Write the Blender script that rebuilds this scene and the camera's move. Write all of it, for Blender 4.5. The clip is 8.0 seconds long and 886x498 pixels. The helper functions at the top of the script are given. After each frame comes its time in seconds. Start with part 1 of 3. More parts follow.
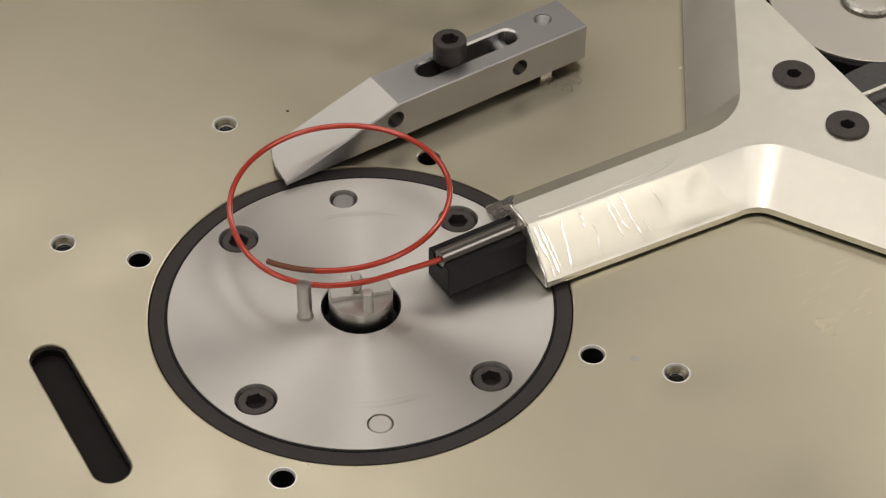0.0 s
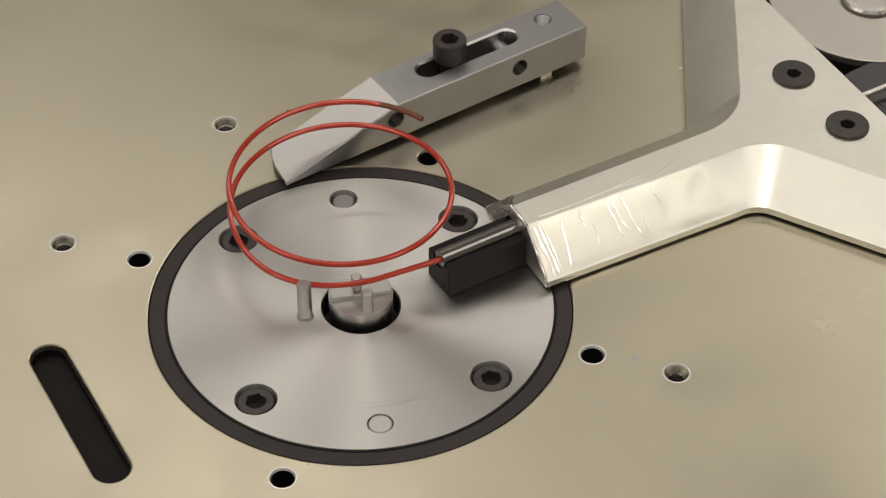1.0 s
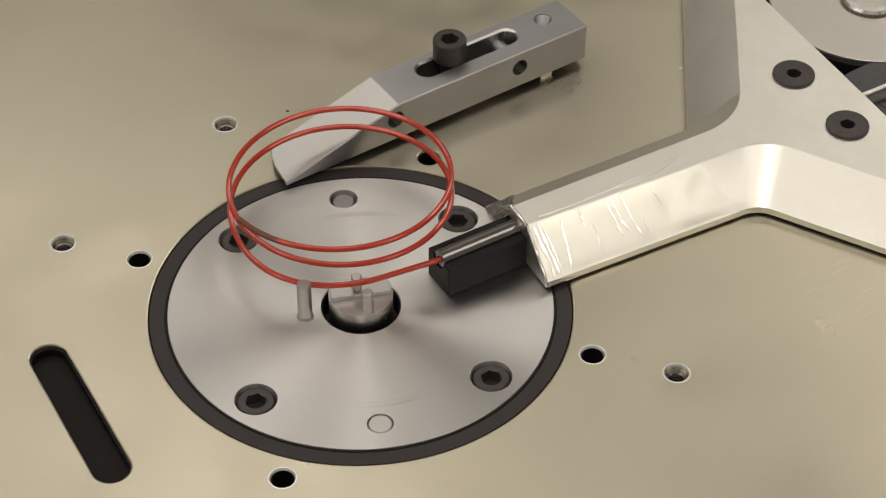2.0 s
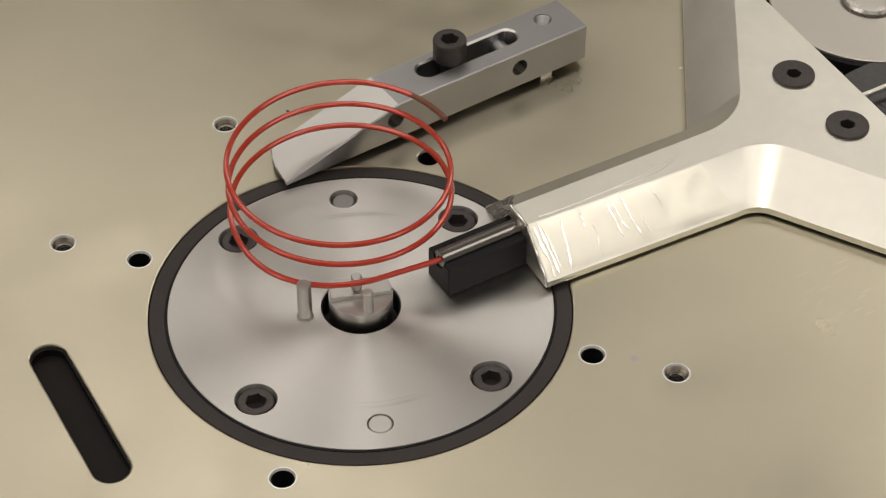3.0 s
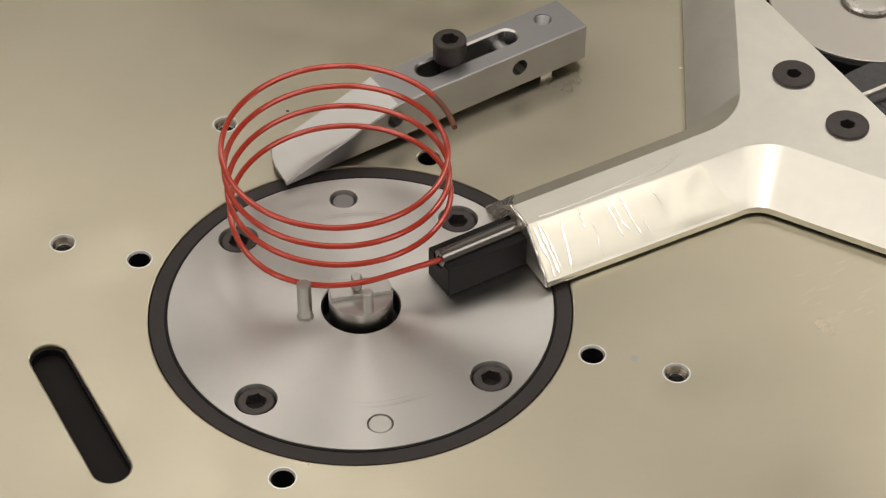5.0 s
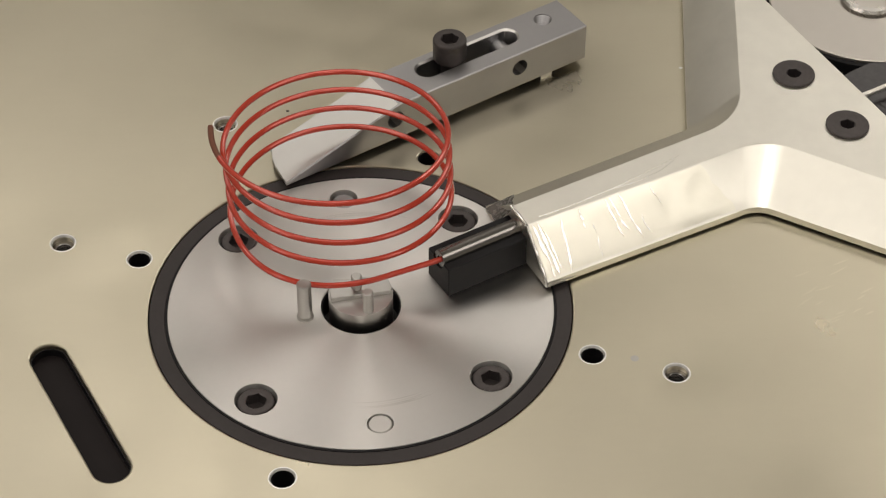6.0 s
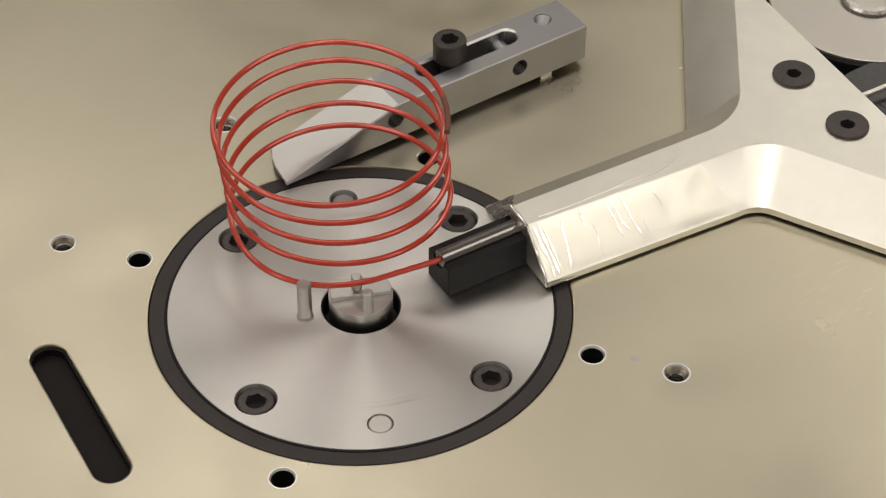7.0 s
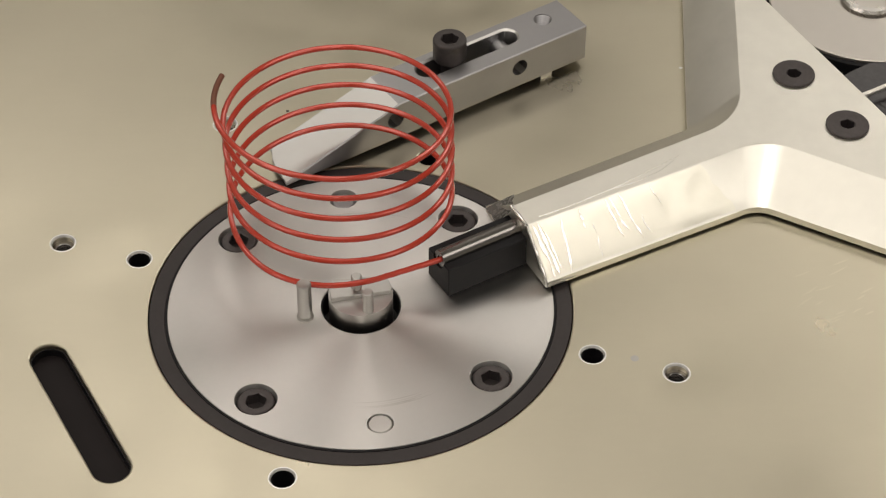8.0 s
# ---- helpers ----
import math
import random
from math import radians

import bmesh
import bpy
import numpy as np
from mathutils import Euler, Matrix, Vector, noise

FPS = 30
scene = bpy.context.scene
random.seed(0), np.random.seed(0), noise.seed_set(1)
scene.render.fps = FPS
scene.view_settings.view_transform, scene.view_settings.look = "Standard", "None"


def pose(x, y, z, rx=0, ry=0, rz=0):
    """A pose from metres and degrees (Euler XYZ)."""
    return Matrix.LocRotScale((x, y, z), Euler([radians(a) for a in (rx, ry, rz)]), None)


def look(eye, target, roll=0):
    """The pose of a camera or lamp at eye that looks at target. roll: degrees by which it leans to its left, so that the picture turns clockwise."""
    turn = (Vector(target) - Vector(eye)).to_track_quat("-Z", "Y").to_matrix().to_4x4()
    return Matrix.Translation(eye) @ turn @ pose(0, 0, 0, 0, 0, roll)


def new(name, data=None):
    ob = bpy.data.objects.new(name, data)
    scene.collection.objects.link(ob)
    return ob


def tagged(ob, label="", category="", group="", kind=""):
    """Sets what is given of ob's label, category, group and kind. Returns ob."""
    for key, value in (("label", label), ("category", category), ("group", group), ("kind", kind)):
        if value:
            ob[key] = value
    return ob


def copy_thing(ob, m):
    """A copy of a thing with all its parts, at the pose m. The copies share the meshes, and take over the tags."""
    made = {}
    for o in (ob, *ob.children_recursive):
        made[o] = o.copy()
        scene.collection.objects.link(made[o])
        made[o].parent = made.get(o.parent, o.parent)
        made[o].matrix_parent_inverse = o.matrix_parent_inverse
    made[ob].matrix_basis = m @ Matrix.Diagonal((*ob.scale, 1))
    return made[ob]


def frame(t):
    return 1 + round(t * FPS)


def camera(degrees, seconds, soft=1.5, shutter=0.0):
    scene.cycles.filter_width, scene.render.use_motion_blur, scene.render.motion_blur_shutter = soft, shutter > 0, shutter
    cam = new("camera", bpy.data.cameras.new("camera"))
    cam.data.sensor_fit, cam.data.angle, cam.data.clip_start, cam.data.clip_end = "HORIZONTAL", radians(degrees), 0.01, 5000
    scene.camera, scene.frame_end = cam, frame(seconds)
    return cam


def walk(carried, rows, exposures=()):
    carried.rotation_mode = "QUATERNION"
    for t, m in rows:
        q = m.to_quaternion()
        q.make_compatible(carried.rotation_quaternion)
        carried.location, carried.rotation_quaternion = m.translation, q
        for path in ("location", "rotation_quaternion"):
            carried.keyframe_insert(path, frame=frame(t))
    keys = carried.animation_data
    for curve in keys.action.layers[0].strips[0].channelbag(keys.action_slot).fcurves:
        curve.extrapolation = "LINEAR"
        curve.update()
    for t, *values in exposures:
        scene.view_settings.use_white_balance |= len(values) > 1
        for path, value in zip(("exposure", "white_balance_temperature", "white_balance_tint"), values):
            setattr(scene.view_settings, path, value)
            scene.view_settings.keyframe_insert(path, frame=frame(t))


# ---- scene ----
MM = 0.001
cam = camera(22.04, 8.0, soft=1.25)
EYE, AIM = (0.0, -0.38355, 0.37598), (0.02027, 0.01863, 0.0)
walk(cam, [(0.0, look(EYE, AIM, 0.172)), (8.0, look(EYE, AIM, 0.172))],
     exposures=[(0.0, 0.02), (1.5, 0.04), (3.5, 0.1), (6.5, 0.16), (8.0, 0.2)])

# ---- light: unseen area lamps added under a workshop ceiling ----
world = bpy.data.worlds.new("workshop_air")
scene.world = world
world.use_nodes = True
world.node_tree.nodes["Background"].inputs["Color"].default_value = (1.0, 0.94, 0.84, 1)
world.node_tree.nodes["Background"].inputs["Strength"].default_value = 0.1

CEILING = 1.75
# Added lamps, placed and sized for the reflections on bed, disc and bracket.
ADDED_LAMPS = [(-0.75, 0.9, 1.4, 0.4, 3.2), (-0.85, 1.9, 1.4, 0.5, 3.5), (1.3, 1.4, 1.0, 0.5, 5.4), (1.15, 2.05, 1.3, 0.4, 4.6), (-0.05, 1.05, 0.5, 1.1, 2.7),
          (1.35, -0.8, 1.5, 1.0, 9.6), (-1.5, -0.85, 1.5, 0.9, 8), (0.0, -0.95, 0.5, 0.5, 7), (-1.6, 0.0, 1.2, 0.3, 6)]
for px, py, sx, sy, power in ADDED_LAMPS:
    lamp = bpy.data.lights.new("unseen_area_light", "AREA")
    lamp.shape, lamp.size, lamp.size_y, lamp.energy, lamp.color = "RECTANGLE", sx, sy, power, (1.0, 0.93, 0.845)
    new("unseen_area_light", lamp).matrix_world = pose(px, py, CEILING - 0.012)


# ---- materials ----
def material(name, base, rough=0.5, metal=0.0, grain=0.0, grain_scale=(900, 900, 900), blotch=0.0, blotch_scale=14.0,
             bump=0.0, rough_var=0.0, aniso=0.0, radial=False, coat=0.0, spec=0.5):
    m = bpy.data.materials.new(name)
    m.use_nodes = True
    nt = m.node_tree
    b = nt.nodes["Principled BSDF"]
    b.inputs["Roughness"].default_value = rough
    b.inputs["Metallic"].default_value = metal
    b.inputs["Specular IOR Level"].default_value = spec
    b.inputs["Coat Weight"].default_value = coat
    b.inputs["Coat Roughness"].default_value = 0.12
    co = nt.nodes.new("ShaderNodeTexCoord")

    def noise_of(scale, vec=(1, 1, 1), detail=4.0):
        mp = nt.nodes.new("ShaderNodeMapping")
        mp.inputs["Scale"].default_value = vec
        n = nt.nodes.new("ShaderNodeTexNoise")
        n.inputs["Scale"].default_value = scale
        n.inputs["Detail"].default_value = detail
        nt.links.new(co.outputs["Object"], mp.inputs["Vector"])
        nt.links.new(mp.outputs["Vector"], n.inputs["Vector"])
        return n.outputs["Fac"]

    def ranged(fac, lo, hi):
        r = nt.nodes.new("ShaderNodeMapRange")
        r.inputs["From Min"].default_value, r.inputs["From Max"].default_value = 0.2, 0.8
        r.inputs["To Min"].default_value, r.inputs["To Max"].default_value = lo, hi
        nt.links.new(fac, r.inputs["Value"])
        return r.outputs["Result"]

    fine = noise_of(1.0, grain_scale, 3.0)
    wide = noise_of(blotch_scale, (1, 1, 1), 5.0)
    f1, f2 = ranged(fine, 1 - grain, 1 + grain), ranged(wide, 1 - blotch, 1 + blotch)
    mul = nt.nodes.new("ShaderNodeMath")
    mul.operation = "MULTIPLY"
    nt.links.new(f1, mul.inputs[0])
    nt.links.new(f2, mul.inputs[1])
    sc = nt.nodes.new("ShaderNodeVectorMath")
    sc.operation = "SCALE"
    sc.inputs[0].default_value = base
    nt.links.new(mul.outputs[0], sc.inputs["Scale"])
    nt.links.new(sc.outputs[0], b.inputs["Base Color"])
    if rough_var:
        nt.links.new(ranged(noise_of(blotch_scale * 2.3, (1, 1, 1), 6.0), rough - rough_var, rough + rough_var), b.inputs["Roughness"])
    if bump:
        bp = nt.nodes.new("ShaderNodeBump")
        bp.inputs["Strength"].default_value = bump
        bp.inputs["Distance"].default_value = 0.0002
        nt.links.new(fine, bp.inputs["Height"])
        nt.links.new(bp.outputs["Normal"], b.inputs["Normal"])
    if aniso:
        tg = nt.nodes.new("ShaderNodeTangent")
        tg.direction_type, tg.axis = "RADIAL", "Z"
        b.inputs["Anisotropic"].default_value = aniso
        b.inputs["Anisotropic Rotation"].default_value = 0.25
        if radial:
            nt.links.new(tg.outputs["Tangent"], b.inputs["Tangent"])
    return m


BED = material("brushed_bed_metal", (0.595, 0.552, 0.435), 0.33, 1.0, 0.006, (150, 600, 400), 0.07, 19.0, 0.012, 0.09)
DISC = material("turned_aluminium", (0.69, 0.675, 0.655), 0.42, 1.0, 0.01, (700, 700, 700), 0.05, 38.0, 0.0, 0.05, 0.9, True)
ALU = material("milled_aluminium", (0.87, 0.85, 0.78), 0.40, 1.0, 0.02, (300, 300, 300), 0.035, 55.0, 0.04, 0.06)
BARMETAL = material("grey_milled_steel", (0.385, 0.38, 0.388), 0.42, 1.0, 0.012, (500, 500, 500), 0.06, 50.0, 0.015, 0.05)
STEEL = material("bright_steel", (0.62, 0.60, 0.57), 0.28, 1.0, 0.04, (400, 400, 400), 0.06, 90.0, 0.03, 0.05)
# Black oxide finish; also stands in for shade inside holes and the slot.
BLACK = material("black_oxide_and_hole_shade", (0.009, 0.0085, 0.0098), 0.42, 0.0, 0.15, (800, 800, 800), 0.1, 120.0, 0.06, 0.06, spec=0.2)
SCREW = material("dark_screw_steel", (0.082, 0.072, 0.071), 0.40, 0.6, 0.12, (900, 900, 900), 0.1, 150.0, 0.06, 0.06)
RINGMAT = material("dark_brown_seal", (0.030, 0.024, 0.024), 0.55, 0.0, 0.1, (900, 900, 900), 0.12, 60.0, 0.08, 0.05)
WIRE = material("red_enamelled_wire", (0.55, 0.044, 0.020), 0.22, 0.2, 0.015, (600, 600, 600), 0.03, 120.0, 0.0, 0.03, coat=0.8)
WIRE_END = material("dull_wire_end", (0.20, 0.075, 0.045), 0.5, 0.3, 0.1, (600, 600, 600), 0.1, 120.0, 0.05)
ROLLER = material("satin_roller_steel", (0.65, 0.62, 0.575), 0.44, 1.0, 0.01, (300, 300, 300), 0.03, 40.0, 0.0, 0.03)
CREASE = material("clear_tape_crease", (0.97, 0.96, 0.93), 0.24, 1.0, 0.05, (500, 500, 500), 0.05, 90.0, 0.05, 0.05, coat=0.5)
TAPEFILM = material("yellowed_tape_on_metal", (0.89, 0.865, 0.765), 0.36, 1.0, 0.01, (200, 200, 200), 0.06, 110.0, 0.0, 0.05, coat=0.15)
SHEEN = material("polished_bed_streak", (0.63, 0.585, 0.463), 0.30, 1.0, 0.01, (200, 200, 200), 0.03, 60.0)
DUST = material("dark_dust", (0.07, 0.06, 0.05), 0.9, 0.0, 0.1)
HUBMETAL = material("ground_tool_steel", (0.54, 0.525, 0.505), 0.33, 1.0, 0.01, (500, 500, 500), 0.03, 90.0, 0.0, 0.01)
LIGHTER_BARMETAL = material("lighter_bar_steel", (0.63, 0.62, 0.605), 0.40, 1.0, 0.008, (120, 900, 400), 0.06, 45.0, 0.0, 0.05)
DARKER_ALU = material("darker_aluminium", (0.60, 0.585, 0.56), 0.46, 1.0, 0.05, (400, 400, 400), 0.1, 60.0)
TAPE = material("grubby_clear_tape", (0.46, 0.45, 0.43), 0.26, 0.6, 0.1, (400, 400, 400), 0.3, 400.0, 0.3, 0.1)
DARKSTEEL = material("burnished_dark_steel", (0.31, 0.295, 0.285), 0.24, 1.0, 0.01, (500, 500, 500), 0.06, 60.0, 0.0, 0.03)
PALEMETAL = material("pale_bright_metal", (0.95, 0.945, 0.93), 0.42, 1.0, 0.03, (500, 500, 500), 0.05, 120.0, 0.02, 0.04)
# Near-black colour for the shaded inside of the slot.
SLOT_SHADE = material("slot_shade_dark", (0.012, 0.0088, 0.0092), 0.6, 0.0, 0.1, (300, 300, 300), 0.15, 60.0, 0.05, spec=0.2)
VOID = material("dark_inside", (0.03, 0.027, 0.026), 0.7, 0.0, 0.1, (300, 300, 300), 0.1, 40.0)
CHARCOAL = material("charcoal_casting", (0.085, 0.082, 0.085), 0.6, 0.1, 0.15, (700, 700, 700), 0.15, 60.0, 0.2)
WALLPAINT = material("off_white_wall_paint", (0.61, 0.60, 0.575), 0.8, 0.0, 0.03, (40, 40, 40), 0.05, 1.5)
CEILPAINT = material("white_ceiling_paint", (0.75, 0.73, 0.68), 0.85, 0.0, 0.03, (40, 40, 40), 0.04, 1.5)
FLOORMAT = material("grey_shop_floor", (0.20, 0.19, 0.175), 0.6, 0.0, 0.1, (60, 60, 60), 0.2, 2.0)


# ---- mesh helpers ----
def finish(me, mat, smooth_angle=18.0):
    me.materials.clear()
    me.materials.append(mat)
    me.polygons.foreach_set("use_smooth", [True] * len(me.polygons))
    me.set_sharp_from_angle(angle=radians(smooth_angle))
    return me


def mesh_of(name, bm, mat):
    me = bpy.data.meshes.new(name)
    bmesh.ops.recalc_face_normals(bm, faces=bm.faces[:])
    bm.to_mesh(me)
    bm.free()
    return finish(me, mat)


def part(name, bm, mat, parent=None, label="", m=None):
    me = bm if isinstance(bm, bpy.types.Mesh) else mesh_of(name, bm, mat)
    ob = new(name, me)
    if m is not None:
        ob.matrix_basis = m
    ob.parent = parent
    return tagged(ob, label)


def empty(name, m, label, category, group=""):
    ob = new(name)
    ob.empty_display_size = 0.005
    ob.matrix_basis = m
    return tagged(ob, label, category, group)


def circle(cx, cy, r, n=64, start=0.0):
    return [(cx + r * math.cos(start + 2 * math.pi * k / n), cy + r * math.sin(start + 2 * math.pi * k / n)) for k in range(n)]


def stadium(ax, ay, bx, by, r, n=16):
    a = math.atan2(by - ay, bx - ax)
    one = [(bx + r * math.cos(a - math.pi / 2 + math.pi * k / n), by + r * math.sin(a - math.pi / 2 + math.pi * k / n)) for k in range(n + 1)]
    two = [(ax + r * math.cos(a + math.pi / 2 + math.pi * k / n), ay + r * math.sin(a + math.pi / 2 + math.pi * k / n)) for k in range(n + 1)]
    return one + two


def slab(name, outer, holes, z0, z1, bevel, mat):
    """A plate in mm with holes cut through and chamfered edges."""
    cu = bpy.data.curves.new(name, "CURVE")
    cu.dimensions, cu.fill_mode = "2D", "BOTH"
    cu.extrude = (z1 - z0) / 2 * MM - bevel * MM
    cu.bevel_depth, cu.bevel_resolution, cu.offset = bevel * MM, 1, -bevel * MM
    for k, line in enumerate([outer] + list(holes)):
        sp = cu.splines.new("POLY")
        pts = line if k == 0 else line[::-1]
        sp.points.add(len(pts) - 1)
        for p, (x, y) in zip(sp.points, pts):
            p.co = (x * MM, y * MM, 0, 1)
        sp.use_cyclic_u = True
    tmp = new(name, cu)
    bpy.context.view_layer.update()
    me = bpy.data.meshes.new_from_object(tmp.evaluated_get(bpy.context.evaluated_depsgraph_get()))
    bpy.data.objects.remove(tmp)
    bpy.data.curves.remove(cu)
    me.transform(Matrix.Translation((0, 0, (z0 + z1) / 2 * MM)))
    me.name = name
    bm = bmesh.new()
    bm.from_mesh(me)
    bmesh.ops.remove_doubles(bm, verts=bm.verts[:], dist=2e-6)
    bm.to_mesh(me)
    bm.free()
    return finish(me, mat)


def lathe(profile, n=48, bm=None, at=(0, 0, 0)):
    """Turns (radius, height) pairs in mm about z."""
    bm = bm or bmesh.new()
    rings = []
    for r, z in profile:
        if r < 1e-6:
            rings.append([bm.verts.new((at[0] * MM, at[1] * MM, (at[2] + z) * MM))])
        else:
            rings.append([bm.verts.new(((at[0] + x) * MM, (at[1] + y) * MM, (at[2] + z) * MM)) for x, y in circle(0, 0, r, n)])
    for a, b in zip(rings, rings[1:]):
        for k in range(n):
            f = [a[k % len(a)], a[(k + 1) % len(a)], b[(k + 1) % len(b)], b[k % len(b)]]
            f = list(dict.fromkeys(f))
            if len(f) > 2:
                bm.faces.new(f)
    return bm


def prism(outline, z0, z1, bevel=0.0, top=None, seg=1):
    """A solid in mm between an outline at z0 and one (top, or the same) at z1."""
    bm = bmesh.new()
    lo = [bm.verts.new((x * MM, y * MM, z0 * MM)) for x, y in outline]
    hi = [bm.verts.new((x * MM, y * MM, z1 * MM)) for x, y in (top or outline)]
    bm.faces.new(lo[::-1])
    bm.faces.new(hi)
    n = len(lo)
    for k in range(n):
        bm.faces.new((lo[k], lo[(k + 1) % n], hi[(k + 1) % n], hi[k]))
    if bevel:
        bmesh.ops.bevel(bm, geom=bm.edges[:], offset=bevel * MM, segments=seg, affect="EDGES", profile=0.5)
    return bm


def cut(name, solid, cutters, mat, smooth_angle=18.0):
    """Takes the cutters (bmeshes) out of a solid (a bmesh)."""
    def temp(bm):
        me = bpy.data.meshes.new("temp")
        bmesh.ops.recalc_face_normals(bm, faces=bm.faces[:])
        bm.to_mesh(me)
        bm.free()
        return new("temp", me)
    body, tools = temp(solid), [temp(c) for c in cutters]
    for t in tools:
        md = body.modifiers.new("cut", "BOOLEAN")
        md.operation, md.object, md.solver = "DIFFERENCE", t, "EXACT"
    bpy.context.view_layer.update()
    me = bpy.data.meshes.new_from_object(body.evaluated_get(bpy.context.evaluated_depsgraph_get()))
    for t in tools + [body]:
        old = t.data
        bpy.data.objects.remove(t)
        bpy.data.meshes.remove(old)
    me.name = name
    return finish(me, mat, smooth_angle)


def offset_corners(pts, dists):
    """Moves each edge of a counter-clockwise outline outwards by its own distance."""
    lines = []
    for k, d in enumerate(dists):
        a, b = Vector(pts[k]), Vector(pts[(k + 1) % len(pts)])
        t = (b - a).normalized()
        n = Vector((t.y, -t.x))
        lines.append((a + n * d, t))
    out = []
    for k in range(len(pts)):
        (p, s), (q, t) = lines[k - 1], lines[k]
        den = s.x * t.y - s.y * t.x
        w = q - p
        u = (w.x * t.y - w.y * t.x) / den
        out.append(tuple(p + s * u))
    return out


def fillet(pts, radii, seg=12):
    out = []
    for k, r in enumerate(radii):
        p, a, b = Vector(pts[k]), Vector(pts[k - 1]), Vector(pts[(k + 1) % len(pts)])
        if not r:
            out.append(tuple(p))
            continue
        u, v = (a - p).normalized(), (b - p).normalized()
        half = u.angle(v) / 2
        c = p + (u + v).normalized() * (r / math.sin(half))
        s, e = p + u * (r / math.tan(half)) - c, p + v * (r / math.tan(half)) - c
        a0 = math.atan2(s.y, s.x)
        da = (math.atan2(e.y, e.x) - a0 + math.pi) % (2 * math.pi) - math.pi
        out += [(c.x + r * math.cos(a0 + da * j / seg), c.y + r * math.sin(a0 + da * j / seg)) for j in range(seg + 1)]
    return out


def box(x0, y0, z0, x1, y1, z1):
    """A plain block in metres."""
    bm = bmesh.new()
    bmesh.ops.create_cube(bm, size=1.0)
    bmesh.ops.transform(bm, verts=bm.verts[:], matrix=Matrix.LocRotScale(((x0 + x1) / 2, (y0 + y1) / 2, (z0 + z1) / 2), None, (x1 - x0, y1 - y0, z1 - z0)))
    return bm


# ---- the room ----
def structure(name, bm, mat, label, category):
    return tagged(part(name, bm, mat), label, category, kind="structure")


structure("floor", box(-2.6, -2.6, -1.0, 2.6, 2.9, -0.95), FLOORMAT, "grey sealed concrete workshop floor", "floor")
structure("wall_north", box(-2.6, 2.8, -0.95, 2.6, 2.9, CEILING), WALLPAINT, "plain off-white painted workshop wall", "wall")
structure("wall_south", box(-2.6, -2.6, -0.95, 2.6, -2.5, CEILING), WALLPAINT, "plain off-white painted workshop wall", "wall")
structure("wall_west", box(-2.6, -2.5, -0.95, -2.5, 2.8, CEILING), WALLPAINT, "plain off-white painted workshop wall", "wall")
structure("wall_east", box(2.5, -2.5, -0.95, 2.6, 2.8, CEILING), WALLPAINT, "plain off-white painted workshop wall", "wall")
structure("ceiling", box(-2.6, -2.6, CEILING, 2.6, 2.9, CEILING + 0.1), CEILPAINT, "plain white workshop ceiling", "ceiling")

# ---- the machine bed, a plate with holes ----
DARK_HOLES = [(53.0, -18.6), (-53.0, 18.4), (18.3, 52.7), (-18.3, -53.0)]
INSERT_HOLES = [(71.7, -25.3), (-71.8, 25.0), (-33.4, 68.2)]
cuts = [circle(0, 0, 50, 128)] + [circle(x, y, 2.75, 32) for x, y in DARK_HOLES] + [circle(x, y, 2.95, 32) for x, y in INSERT_HOLES]
cuts.append(stadium(-72.2, -14.0, -55.9, -48.2, 4.3))
bed = slab("machine_bed", [(-420, -330), (850, -330), (850, 420), (-420, 420)], cuts, -3.2, 0, 0.45, BED)
bed_plate = tagged(part("machine_bed", bed, BED), "warm satin metal machine bed plate with drilled holes", "machine bed", kind="structure")
# Unseen box added under the bed, coloured dark so the holes look dark.
structure("dark_underbox", box(-0.41, -0.32, -0.95, 0.84, 0.41, -0.03), VOID, "unseen dark box added under the machine bed", "cabinet")
# Strip added below the slot; its near-black colour stands for the slot's shade.
part("slot_shade_strip", prism(stadium(-72.2, -14.0, -55.9, -48.2, 9.0), -6, -3.3), SLOT_SHADE, bed_plate, "dark strip added under the slot for its shade")

# Pale ring round each hole's edge, except the one by the stop bar.
rim_wide = mesh_of("hole_rim", lathe([(2.6, -0.5), (2.9, 0.03), (3.22, 0.03), (3.28, -0.1)], 40), PALEMETAL)
for x, y in DARK_HOLES[:2] + DARK_HOLES[3:] + INSERT_HOLES:
    part("hole_rim", rim_wide, PALEMETAL, bed_plate, "bright pale rim", pose(x * MM, y * MM, 0))

# Black sleeves put the shade inside the holes and slot into colour.
bore = mesh_of("hole_shade_sleeve", lathe([(2.8, -6.9), (2.8, -0.55), (2.5, -0.55), (2.5, -6.9)], 40), BLACK)
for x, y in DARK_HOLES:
    part("hole_shade_sleeve", bore, BLACK, bed_plate, "black sleeve for the hole's shade", pose(x * MM, y * MM, 0))
liner = slab("slot_shade_liner", stadium(-72.2, -14.0, -55.9, -48.2, 4.45), [stadium(-72.2, -14.0, -55.9, -48.2, 4.0)], -7.5, -1.3, 0.05, BLACK)
part("slot_shade_liner", liner, BLACK, bed_plate, "black lining added for the slot's shade")

# fine scuffs where parts have slid over the bed
scuffs = random.Random(4)
